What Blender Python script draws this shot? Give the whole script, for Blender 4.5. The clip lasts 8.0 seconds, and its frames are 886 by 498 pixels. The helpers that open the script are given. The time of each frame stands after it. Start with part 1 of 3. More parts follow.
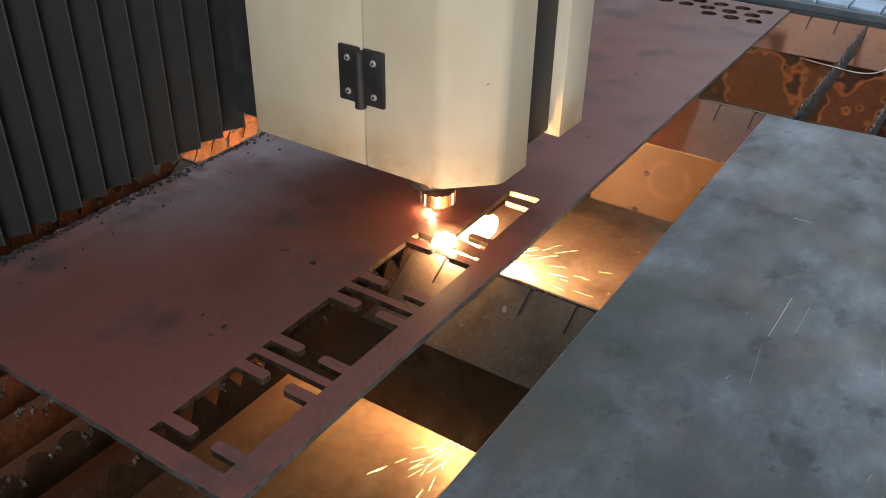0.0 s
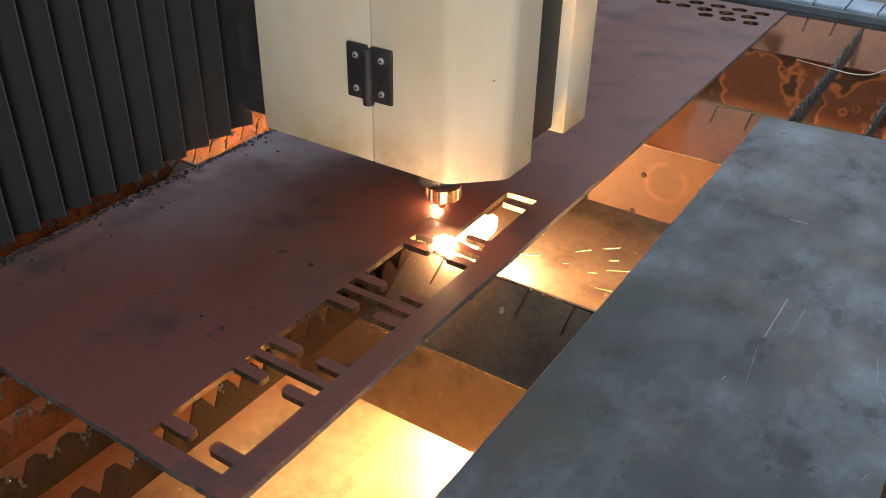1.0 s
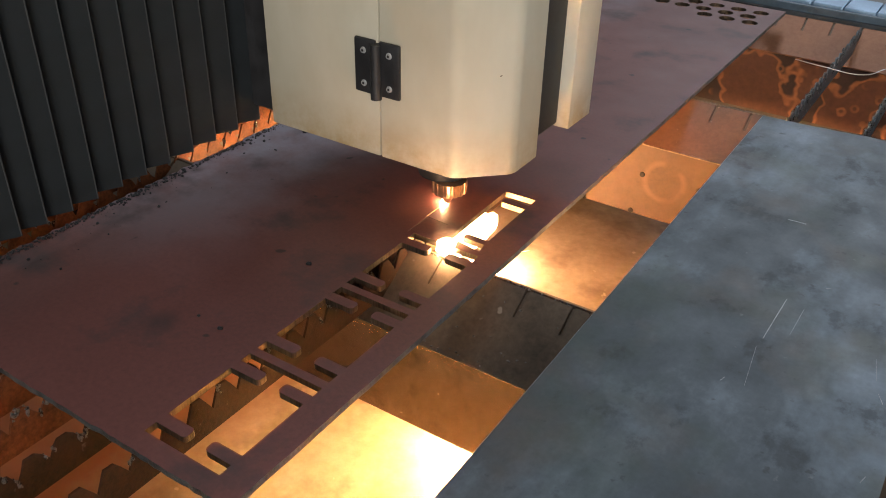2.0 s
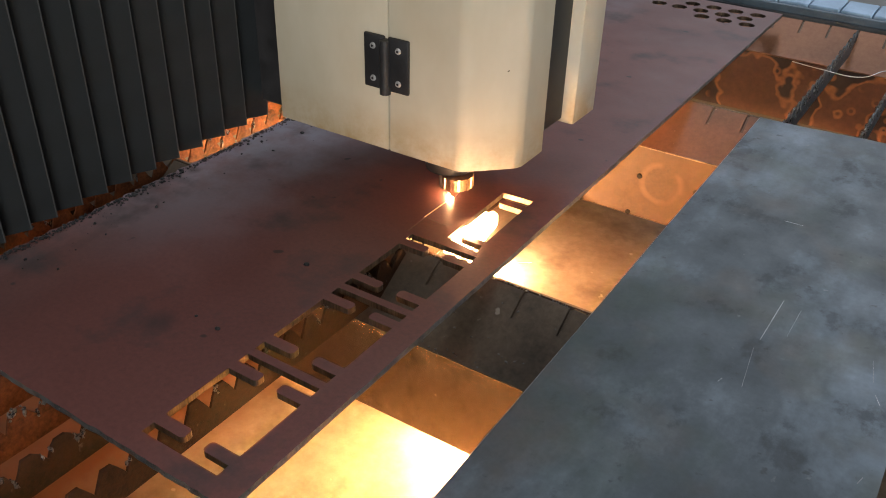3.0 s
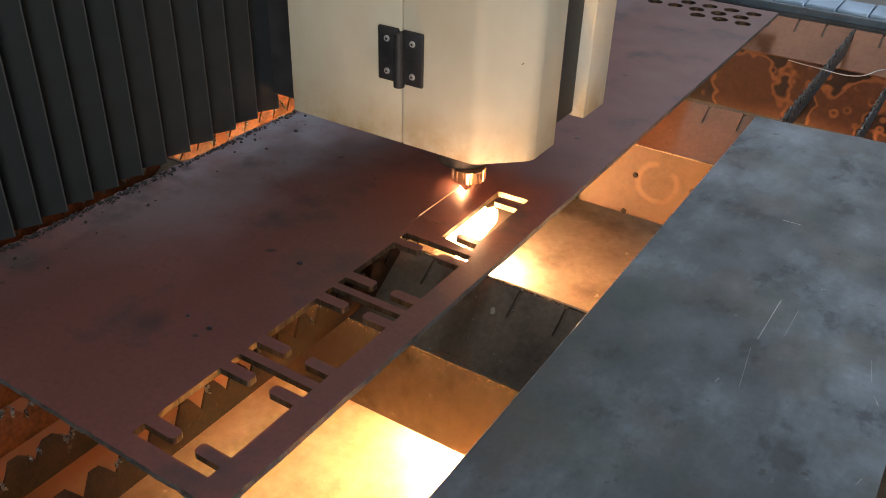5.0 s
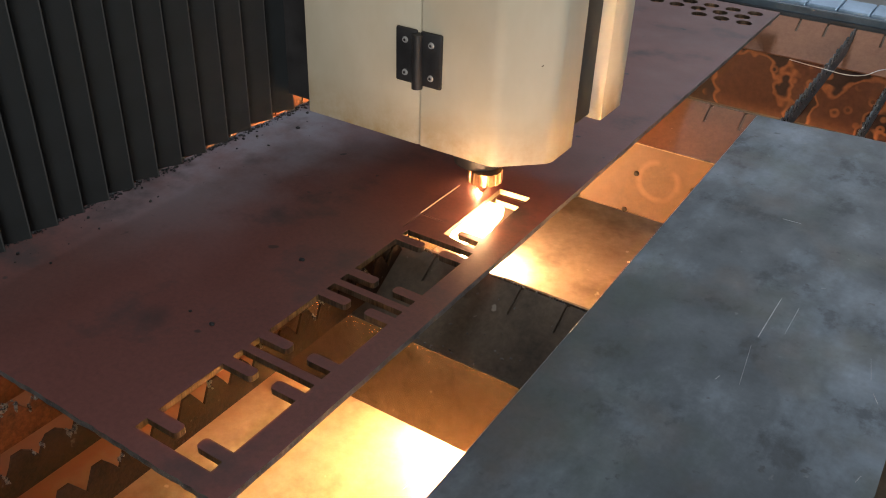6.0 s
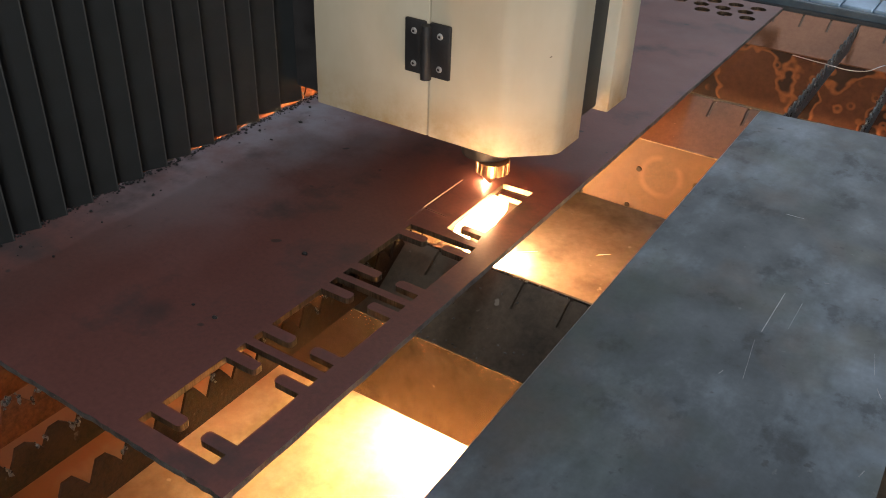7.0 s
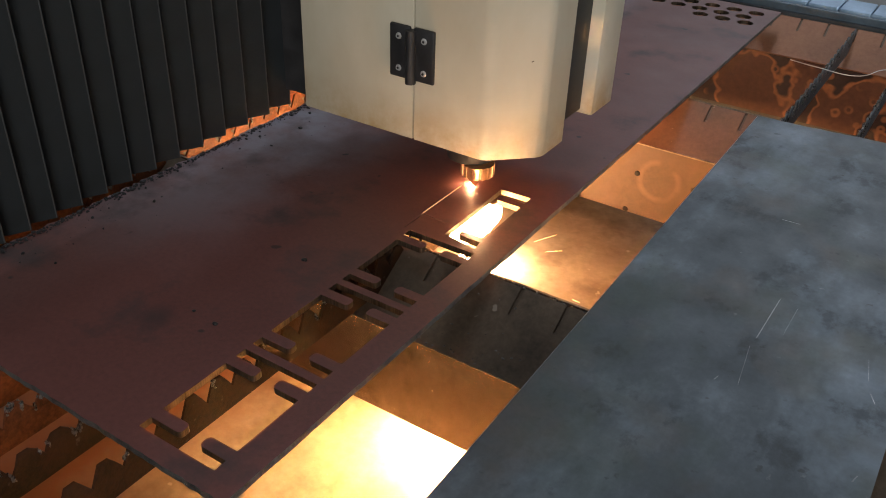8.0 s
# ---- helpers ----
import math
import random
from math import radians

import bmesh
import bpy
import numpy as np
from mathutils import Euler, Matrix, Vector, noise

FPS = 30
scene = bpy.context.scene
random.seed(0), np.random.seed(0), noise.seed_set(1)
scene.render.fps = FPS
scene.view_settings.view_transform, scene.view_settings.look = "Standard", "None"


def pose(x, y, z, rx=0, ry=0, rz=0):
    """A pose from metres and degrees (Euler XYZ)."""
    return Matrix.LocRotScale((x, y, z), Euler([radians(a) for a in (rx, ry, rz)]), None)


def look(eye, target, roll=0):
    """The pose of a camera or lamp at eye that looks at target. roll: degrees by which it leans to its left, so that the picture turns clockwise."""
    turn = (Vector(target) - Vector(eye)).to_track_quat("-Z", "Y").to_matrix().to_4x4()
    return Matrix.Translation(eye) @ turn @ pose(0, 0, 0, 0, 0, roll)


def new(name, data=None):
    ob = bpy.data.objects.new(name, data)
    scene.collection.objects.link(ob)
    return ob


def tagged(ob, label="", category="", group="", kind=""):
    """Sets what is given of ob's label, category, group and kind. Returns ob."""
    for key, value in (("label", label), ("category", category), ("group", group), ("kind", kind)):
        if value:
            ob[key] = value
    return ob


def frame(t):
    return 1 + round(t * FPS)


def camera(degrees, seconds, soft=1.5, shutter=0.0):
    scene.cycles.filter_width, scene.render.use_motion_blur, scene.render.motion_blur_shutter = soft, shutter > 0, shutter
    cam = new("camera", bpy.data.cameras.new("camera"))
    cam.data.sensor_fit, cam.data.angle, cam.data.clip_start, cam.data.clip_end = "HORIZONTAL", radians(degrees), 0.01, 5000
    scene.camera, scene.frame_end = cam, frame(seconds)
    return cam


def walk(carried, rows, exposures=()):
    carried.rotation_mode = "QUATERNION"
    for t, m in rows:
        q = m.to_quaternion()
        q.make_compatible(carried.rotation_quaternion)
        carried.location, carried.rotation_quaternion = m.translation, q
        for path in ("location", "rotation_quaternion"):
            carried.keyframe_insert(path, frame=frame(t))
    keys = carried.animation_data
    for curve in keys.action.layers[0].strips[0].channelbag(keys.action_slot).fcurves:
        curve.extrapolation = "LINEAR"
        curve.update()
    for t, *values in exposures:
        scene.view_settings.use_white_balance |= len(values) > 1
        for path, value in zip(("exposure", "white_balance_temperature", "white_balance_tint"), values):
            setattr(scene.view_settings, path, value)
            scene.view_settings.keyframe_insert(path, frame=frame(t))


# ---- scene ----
cam = camera(54.3, 8.0, 1.0)
PATH = [
    (0, (0.003, 0.0, 0.6), (-0.918, 1.427, -0.457), 1.2),
    (0.5, (0.004, -0.003, 0.602), (-0.913, 1.428, -0.452), 1.2),
    (1, (0.006, -0.002, 0.602), (-0.913, 1.428, -0.452), 1.2),
    (1.5, (0.004, 0.001, 0.603), (-0.913, 1.43, -0.455), 1.3),
    (3, (0.002, -0.001, 0.602), (-0.905, 1.436, -0.453), 1.7),
    (3.5, (0.0, 0.0, 0.599), (-0.907, 1.441, -0.45), 1.8),
    (4, (0.0, 0.004, 0.598), (-0.904, 1.445, -0.454), 1.9),
    (4.5, (-0.001, 0.008, 0.595), (-0.901, 1.451, -0.459), 1.8),
    (6, (-0.002, 0.002, 0.596), (-0.898, 1.444, -0.463), 2.2),
    (6.5, (-0.001, 0.004, 0.595), (-0.899, 1.439, -0.469), 2.1),
    (7, (-0.004, 0.0, 0.593), (-0.898, 1.436, -0.472), 2.3),
    (7.5, (-0.004, -0.002, 0.595), (-0.897, 1.436, -0.471), 2.3),
    (8, (0.001, -0.002, 0.604), (-0.896, 1.434, -0.46), 2.2),
]
walk(cam, [(t, look(eye, target, roll)) for t, eye, target, roll in PATH],
     exposures=[(0.0, 0.5), (0.5, 0.47), (1.5, 0.30), (3.5, 0.25), (6.0, 0.10), (7.0, 0.06), (8.0, -0.14)])

# ---- world, daylight and exposure ----
world = bpy.data.worlds.new("world")
scene.world = world
world.use_nodes = True
wn = world.node_tree
sky = wn.nodes.new("ShaderNodeTexSky")
sky.sky_type = "NISHITA"
sky.sun_disc = False
sky.sun_elevation, sky.sun_rotation = radians(40), radians(20)
wn.links.new(sky.outputs[0], wn.nodes["Background"].inputs[0])
wn.nodes["Background"].inputs[1].default_value = 0.1


def window_light(name, m, sx, sy, power, color):
    lamp = bpy.data.lights.new(name, "AREA")
    lamp.shape, lamp.size, lamp.size_y, lamp.energy, lamp.color = "RECTANGLE", sx, sy, power, color
    ob = new(name, lamp)
    ob.matrix_world = m
    return ob


# daylight through the roof light, the high windows of the end wall and the open gate behind the camera
window_light("roof_light", look((-1.1, 2.1, 4.75), (-1.1, 2.1, 0)), 1.4, 2.6, 45, (0.90, 0.93, 1.0))
window_light("end_windows", look((0.2, 7.85, 4.0), (0.0, 0.8, 0.0)), 6.0, 1.4, 110, (0.84, 0.91, 1.0))
window_light("gate_light", look((3.2, -4.85, 1.5), (1.2, 0.0, 0.6)), 3.2, 3.2, 270, (1.0, 0.95, 0.89))


# ---- materials ----
def nodes_of(name):
    m = bpy.data.materials.new(name)
    m.use_nodes = True
    return m, m.node_tree, m.node_tree.nodes["Principled BSDF"]


def noise_node(nt, scale, detail=6, rough=0.6, stretch=None, coord="Object"):
    tc = nt.nodes.new("ShaderNodeTexCoord")
    out = tc.outputs[coord]
    if stretch:
        mp = nt.nodes.new("ShaderNodeMapping")
        mp.inputs["Scale"].default_value = stretch
        nt.links.new(out, mp.inputs[0])
        out = mp.outputs[0]
    n = nt.nodes.new("ShaderNodeTexNoise")
    n.inputs["Scale"].default_value, n.inputs["Detail"].default_value = scale, detail
    n.inputs["Roughness"].default_value = rough
    nt.links.new(out, n.inputs["Vector"])
    return n


def ramp(nt, src, stops):
    r = nt.nodes.new("ShaderNodeValToRGB")
    while len(r.color_ramp.elements) < len(stops):
        r.color_ramp.elements.new(0.5)
    for e, (p, c) in zip(r.color_ramp.elements, stops):
        e.position, e.color = p, (*c, 1) if len(c) == 3 else c
    nt.links.new(src, r.inputs[0])
    return r.outputs[0]


def mix(nt, a, b, fac, kind="MIX"):
    m = nt.nodes.new("ShaderNodeMix")
    m.data_type, m.blend_type = "RGBA", kind
    for s, v in ((m.inputs[6], a), (m.inputs[7], b), (m.inputs[0], fac)):
        if isinstance(v, (int, float)):
            s.default_value = v
        elif isinstance(v, tuple):
            s.default_value = (*v, 1)
        else:
            nt.links.new(v, s)
    return m.outputs[2]


def grey(a):
    return (a, a, a)


def surface(name, dark, light, big=6, fine=90, rough=(0.4, 0.6), metal=0.0, bump=0.1, stretch=None,
            stain=None, stain_scale=14, stain_at=(0.62, 0.72), spots=None, spot_at=(0.70, 0.74), spot_scale=60):
    m, nt, p = nodes_of(name)
    nb = noise_node(nt, big, 5, 0.6, stretch)
    nf = noise_node(nt, fine, 8, 0.7, stretch)
    both = mix(nt, nb.outputs[0], nf.outputs[0], 0.4)
    col = ramp(nt, both, ((0.36, dark), (0.64, light)))
    if stain:
        ns = noise_node(nt, stain_scale, 4, 0.6)
        col = mix(nt, col, stain, ramp(nt, ns.outputs[0], ((stain_at[0], grey(0)), (stain_at[1], grey(0.85)))))
    if spots:
        nsp = noise_node(nt, spot_scale, 2, 0.5)
        col = mix(nt, col, spots, ramp(nt, nsp.outputs[0], ((spot_at[0], grey(0)), (spot_at[1], grey(0.8)))))
    nt.links.new(col, p.inputs["Base Color"])
    nt.links.new(ramp(nt, both, ((0.3, grey(rough[0])), (0.7, grey(rough[1])))), p.inputs["Roughness"])
    p.inputs["Metallic"].default_value = metal
    b = nt.nodes.new("ShaderNodeBump")
    b.inputs["Strength"].default_value, b.inputs["Distance"].default_value = bump, 0.002
    nt.links.new(both, b.inputs["Height"])
    nt.links.new(b.outputs[0], p.inputs["Normal"])
    return m


def duller(m, level):
    m.node_tree.nodes["Principled BSDF"].inputs["Specular IOR Level"].default_value = level
    return m


def glowing(name, color, strength):
    m, nt, p = nodes_of(name)
    p.inputs["Base Color"].default_value = (0.02, 0.01, 0.01, 1)
    p.inputs["Emission Color"].default_value = (*color, 1)
    p.inputs["Emission Strength"].default_value = strength
    return m


M_SHEET, nt, p = nodes_of("red_scaled_steel")
nb, nm, nf, ng = noise_node(nt, 2.2, 4, 0.55), noise_node(nt, 9, 5, 0.6), noise_node(nt, 160, 6, 0.7), noise_node(nt, 5, 6, 0.6)
col = ramp(nt, mix(nt, nb.outputs[0], nf.outputs[0], 0.42), ((0.36, (0.098, 0.034, 0.029)), (0.64, (0.186, 0.068, 0.056))))
# patchy blue-grey tone, rising towards the rough long edge and with y
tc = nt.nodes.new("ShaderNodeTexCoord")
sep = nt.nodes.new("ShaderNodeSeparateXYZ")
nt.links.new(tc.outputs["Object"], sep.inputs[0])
edge_grey = nt.nodes.new("ShaderNodeMath")
edge_grey.operation = "MULTIPLY"
nt.links.new(ramp(nt, ng.outputs[0], ((0.38, grey(0.05)), (0.62, grey(1)))), edge_grey.inputs[1])
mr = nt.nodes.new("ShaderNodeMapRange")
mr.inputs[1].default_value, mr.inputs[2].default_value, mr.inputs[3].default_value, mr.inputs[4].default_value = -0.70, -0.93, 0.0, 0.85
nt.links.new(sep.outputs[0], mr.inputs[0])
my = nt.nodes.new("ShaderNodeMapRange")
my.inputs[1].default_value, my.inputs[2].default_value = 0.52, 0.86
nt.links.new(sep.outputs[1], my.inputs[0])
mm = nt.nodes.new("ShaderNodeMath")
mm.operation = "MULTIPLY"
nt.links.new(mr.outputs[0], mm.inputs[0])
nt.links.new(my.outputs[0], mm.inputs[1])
nt.links.new(mm.outputs[0], edge_grey.inputs[0])
col = mix(nt, col, (0.29, 0.315, 0.375), edge_grey.outputs[0])
# dark smoke blots and black specks
col = mix(nt, col, (0.050, 0.036, 0.036), ramp(nt, nm.outputs[0], ((0.55, grey(0)), (0.70, grey(0.8)))))
# round scorch marks where earlier cuts were pierced
for bx, by, br, amount in ((-0.665, 0.497, 0.030, 0.75), (-0.913, 0.780, 0.018, 0.85), (-0.847, 0.846, 0.022, 0.85), (-0.853, 0.910, 0.016, 0.70), (-0.900, 0.818, 0.010, 0.60), (-0.841, 0.787, 0.012, 0.60)):
    dist = nt.nodes.new("ShaderNodeVectorMath")
    dist.operation, dist.inputs[1].default_value = "DISTANCE", (bx, by, 0)
    warp = mix(nt, tc.outputs["Object"], noise_node(nt, 22, 3, 0.6).outputs[1], 0.025)
    nt.links.new(warp, dist.inputs[0])
    col = mix(nt, col, (0.030, 0.024, 0.024), ramp(nt, dist.outputs["Value"], ((br * 0.25, grey(amount)), (br, grey(0)))))
nsp = noise_node(nt, 34, 1, 0.4)
col = mix(nt, col, (0.02, 0.018, 0.018), ramp(nt, nsp.outputs[0], ((0.75, grey(0)), (0.78, grey(0.8)))))
nt.links.new(col, p.inputs["Base Color"])
nt.links.new(ramp(nt, mix(nt, nm.outputs[0], nf.outputs[0], 0.4), ((0.3, grey(0.38)), (0.7, grey(0.56)))), p.inputs["Roughness"])
p.inputs["Metallic"].default_value = 0.15
b = nt.nodes.new("ShaderNodeBump")
b.inputs["Strength"].default_value, b.inputs["Distance"].default_value = 0.08, 0.002
nt.links.new(nf.outputs[0], b.inputs["Height"])
nt.links.new(b.outputs[0], p.inputs["Normal"])
M_EDGE = surface("cut_edge_steel", (0.035, 0.028, 0.024), (0.26, 0.20, 0.145), 60, 500, (0.3, 0.5), 0.85, 0.4, (1, 1, 0.08))
# the pale spots are glints of the rough rim, put into its colour
M_RIM = surface("sheared_rim_steel", (0.014, 0.017, 0.021), (0.13, 0.135, 0.14), 60, 300, (0.4, 0.6), 0.5, 0.5, spots=(0.5, 0.5, 0.48), spot_at=(0.70, 0.74), spot_scale=240)
M_WORNRIM = surface("rubbed_rim_steel", (0.05, 0.05, 0.052), (0.24, 0.235, 0.23), 50, 300, (0.35, 0.6), 0.4, 0.5)
M_PLATE, nt, p = nodes_of("blue_grey_mill_steel")
nb, nm, nf = noise_node(nt, 3.2, 3, 0.55, (1.0, 0.6, 1)), noise_node(nt, 15, 5, 0.65, (1, 0.6, 1)), noise_node(nt, 150, 4, 0.6)
col = ramp(nt, mix(nt, nb.outputs[0], nm.outputs[0], 0.30), ((0.38, (0.030, 0.040, 0.047)), (0.49, (0.060, 0.077, 0.091)), (0.58, (0.135, 0.170, 0.206))))
# brownish and greenish oxide clouds
ns, nh = noise_node(nt, 4.2, 4, 0.6), noise_node(nt, 6, 4, 0.6, (1, 0.7, 1))
col = mix(nt, col, (0.085, 0.068, 0.052), ramp(nt, ns.outputs[0], ((0.50, grey(0)), (0.66, grey(0.7)))))
col = mix(nt, col, (0.042, 0.064, 0.052), ramp(nt, nh.outputs[0], ((0.50, grey(0)), (0.64, grey(0.55)))))
# dark rubbed blots with torn outlines
nd = noise_node(nt, 13, 7, 0.66, (1, 0.75, 1))
col = mix(nt, col, (0.022, 0.025, 0.028), ramp(nt, nd.outputs[0], ((0.57, grey(0)), (0.64, grey(0.5)))))
nsp = noise_node(nt, 46, 3, 0.6)
col = mix(nt, col, (0.030, 0.031, 0.034), ramp(nt, nsp.outputs[0], ((0.66, grey(0)), (0.72, grey(0.65)))))
nlt = noise_node(nt, 58, 3, 0.6, (1, 0.8, 1))
col = mix(nt, col, (0.17, 0.18, 0.19), ramp(nt, nlt.outputs[0], ((0.70, grey(0)), (0.76, grey(0.5)))))
col = mix(nt, col, ramp(nt, nf.outputs[0], ((0.3, grey(0.82)), (0.7, grey(1.0)))), 0.8, "MULTIPLY")
nt.links.new(col, p.inputs["Base Color"])
nt.links.new(ramp(nt, nd.outputs[0], ((0.35, grey(0.40)), (0.65, grey(0.56)))), p.inputs["Roughness"])
p.inputs["Metallic"].default_value = 0.35
b = nt.nodes.new("ShaderNodeBump")
b.inputs["Strength"].default_value, b.inputs["Distance"].default_value = 0.04, 0.002
nt.links.new(nm.outputs[0], b.inputs["Height"])
nt.links.new(b.outputs[0], p.inputs["Normal"])
M_CREAM, nt, p = nodes_of("cream_enamel")
nb, ng, nf = noise_node(nt, 5, 5, 0.6, (1, 1, 0.5)), noise_node(nt, 16, 6, 0.65), noise_node(nt, 260, 4, 0.6)
col = ramp(nt, nb.outputs[0], ((0.35, (0.50, 0.455, 0.345)), (0.65, (0.61, 0.575, 0.475))))
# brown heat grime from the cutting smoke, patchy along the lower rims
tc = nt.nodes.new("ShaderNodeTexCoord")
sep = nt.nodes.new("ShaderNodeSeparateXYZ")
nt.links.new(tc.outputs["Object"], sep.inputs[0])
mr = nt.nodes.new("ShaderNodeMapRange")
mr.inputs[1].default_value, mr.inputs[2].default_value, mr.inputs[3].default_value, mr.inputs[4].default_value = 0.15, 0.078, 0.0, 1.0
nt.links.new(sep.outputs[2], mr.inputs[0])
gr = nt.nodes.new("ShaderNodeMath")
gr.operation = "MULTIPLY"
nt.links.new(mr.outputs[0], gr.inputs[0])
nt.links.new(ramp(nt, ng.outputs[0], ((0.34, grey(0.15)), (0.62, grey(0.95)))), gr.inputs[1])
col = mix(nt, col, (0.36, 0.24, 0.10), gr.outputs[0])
nt.links.new(col, p.inputs["Base Color"])
nt.links.new(ramp(nt, ng.outputs[0], ((0.3, grey(0.34)), (0.7, grey(0.48)))), p.inputs["Roughness"])
b = nt.nodes.new("ShaderNodeBump")
b.inputs["Strength"].default_value, b.inputs["Distance"].default_value = 0.04, 0.001
nt.links.new(nf.outputs[0], b.inputs["Height"])
nt.links.new(b.outputs[0], p.inputs["Normal"])
M_BLACK = surface("black_plastic", (0.012, 0.012, 0.013), (0.03, 0.03, 0.032), 30, 400, (0.4, 0.6), 0.0, 0.2)
M_BELLOWS = surface("black_bellows_cloth", (0.0060, 0.0082, 0.0098), (0.0120, 0.0155, 0.0182), 20, 500, (0.55, 0.75), 0.0, 0.3)
# lighter cloth for the highlight line along each fold
M_FOLD = surface("lit_fold_cloth", (0.010, 0.013, 0.014), (0.024, 0.028, 0.030), 30, 500, (0.5, 0.7), 0.0, 0.3)
M_SLAT = surface("burnt_slat_steel", (0.011, 0.0062, 0.0042), (0.048, 0.023, 0.012), 25, 200, (0.5, 0.75), 0.1, 0.6, spots=(0.12, 0.10, 0.085), spot_at=(0.68, 0.74), spot_scale=80)
# right slats: daylight on their flanks put into the colour, glints as pale spots
M_SLATDAY = surface("daylit_slat_steel", (0.045, 0.058, 0.070), (0.15, 0.175, 0.20), 25, 200, (0.35, 0.6), 0.4, 0.4, spots=(0.55, 0.55, 0.52), spot_at=(0.66, 0.70), spot_scale=130)
# left slats: rust brightened to carry the orange glow of the fire
M_SLATFIRE = surface("firelit_rust_slat_steel", (0.040, 0.015, 0.007), (0.19, 0.066, 0.026), 25, 200, (0.5, 0.75), 0.1, 0.6)
M_SLAG = surface("slag_beads", (0.012, 0.012, 0.012), (0.20, 0.195, 0.19), 260, 600, (0.18, 0.4), 0.7, 0.8)
M_HOLEBLACK = surface("hole_black", (0.003, 0.003, 0.003), (0.008, 0.007, 0.006), 60, 300, (0.8, 0.9), 0.0, 0.3)
M_CRUMB = surface("black_slag_crumbs", (0.004, 0.004, 0.005), (0.020, 0.020, 0.022), 60, 300, (0.35, 0.6), 0.2, 0.8)
M_RUST = surface("rusty_holder_steel", (0.080, 0.048, 0.033), (0.165, 0.100, 0.068), 7, 110, (0.4, 0.6), 0.3, 0.12, spots=(0.42, 0.33, 0.26), spot_at=(0.70, 0.74), spot_scale=48)
# far holder: bounced orange firelight put into its base colour
M_FIREHOLDER = surface("firelit_holder_steel", (0.20, 0.090, 0.050), (0.36, 0.18, 0.105), 7, 110, (0.4, 0.6), 0.3, 0.12)
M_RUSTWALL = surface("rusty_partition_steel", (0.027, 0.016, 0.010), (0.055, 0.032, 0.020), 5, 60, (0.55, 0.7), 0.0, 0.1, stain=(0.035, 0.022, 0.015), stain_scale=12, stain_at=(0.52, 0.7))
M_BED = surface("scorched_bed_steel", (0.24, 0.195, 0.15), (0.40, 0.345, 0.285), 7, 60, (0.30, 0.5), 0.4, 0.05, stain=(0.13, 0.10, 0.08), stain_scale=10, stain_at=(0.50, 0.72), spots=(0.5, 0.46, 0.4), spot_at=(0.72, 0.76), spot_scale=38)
# rust-orange tint under the sheet, standing in for firelight without daylight
nt = M_BED.node_tree
p = nt.nodes["Principled BSDF"]
was = p.inputs["Base Color"].links[0].from_socket
tc, sep, mr = nt.nodes.new("ShaderNodeTexCoord"), nt.nodes.new("ShaderNodeSeparateXYZ"), nt.nodes.new("ShaderNodeMapRange")
nt.links.new(mix(nt, tc.outputs["Object"], noise_node(nt, 11, 4, 0.6).outputs[1], 0.12), sep.inputs[0])
mr.inputs[1].default_value, mr.inputs[2].default_value, mr.inputs[3].default_value, mr.inputs[4].default_value = -0.58, -0.70, 0.0, 0.9
nt.links.new(sep.outputs[0], mr.inputs[0])
nt.links.new(mix(nt, was, (0.230, 0.090, 0.038), mr.outputs[0]), p.inputs["Base Color"])
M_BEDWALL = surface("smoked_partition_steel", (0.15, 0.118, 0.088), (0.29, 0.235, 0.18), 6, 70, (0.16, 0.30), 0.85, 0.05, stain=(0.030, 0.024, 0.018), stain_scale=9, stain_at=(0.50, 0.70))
M_NOTCH = surface("brown_holder_steel", (0.066, 0.051, 0.039), (0.175, 0.133, 0.095), 8, 120, (0.4, 0.6), 0.5, 0.15, spots=(0.3, 0.27, 0.23), spot_at=(0.72, 0.76), spot_scale=55)
M_BRASS = surface("copper_nozzle_ring", (0.45, 0.25, 0.15), (0.62, 0.38, 0.24), 60, 300, (0.25, 0.4), 0.9, 0.1)
M_STEEL = surface("bright_steel", (0.55, 0.55, 0.55), (0.75, 0.75, 0.73), 60, 500, (0.3, 0.4), 0.6, 0.1)
M_GALV = surface("galvanised_cover_steel", (0.24, 0.36, 0.50), (0.40, 0.54, 0.70), 12, 90, (0.25, 0.45), 0.6, 0.1)
M_DARKFRAME = surface("dark_painted_frame", (0.03, 0.036, 0.042), (0.07, 0.078, 0.088), 12, 90, (0.4, 0.6), 0.2, 0.1)
M_BLUEBAR = surface("blue_grey_painted_bar", (0.050, 0.075, 0.100), (0.10, 0.14, 0.18), 12, 90, (0.35, 0.55), 0.2, 0.1)
M_CONCRETE = surface("concrete_floor", (0.16, 0.16, 0.155), (0.27, 0.265, 0.255), 2, 40, (0.6, 0.8), 0.0, 0.2)
M_WALL = surface("painted_hall_wall", (0.40, 0.42, 0.43), (0.50, 0.52, 0.53), 1, 20, (0.7, 0.9), 0.0, 0.1)
M_HOT = glowing("white_hot_metal", (1.0, 0.56, 0.26), 1000)
M_FLAME = glowing("cutting_flame_light", (1.0, 0.52, 0.19), 90)
M_TONGUE = glowing("flame_tongue_light", (1.0, 0.56, 0.26), 150)
M_JET = glowing("molten_jet_light", (1.0, 0.44, 0.13), 160)
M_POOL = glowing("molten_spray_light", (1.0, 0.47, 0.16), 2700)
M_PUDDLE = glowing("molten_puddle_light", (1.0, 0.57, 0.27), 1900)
M_HAZE, nt, p = nodes_of("flame_haze_light")
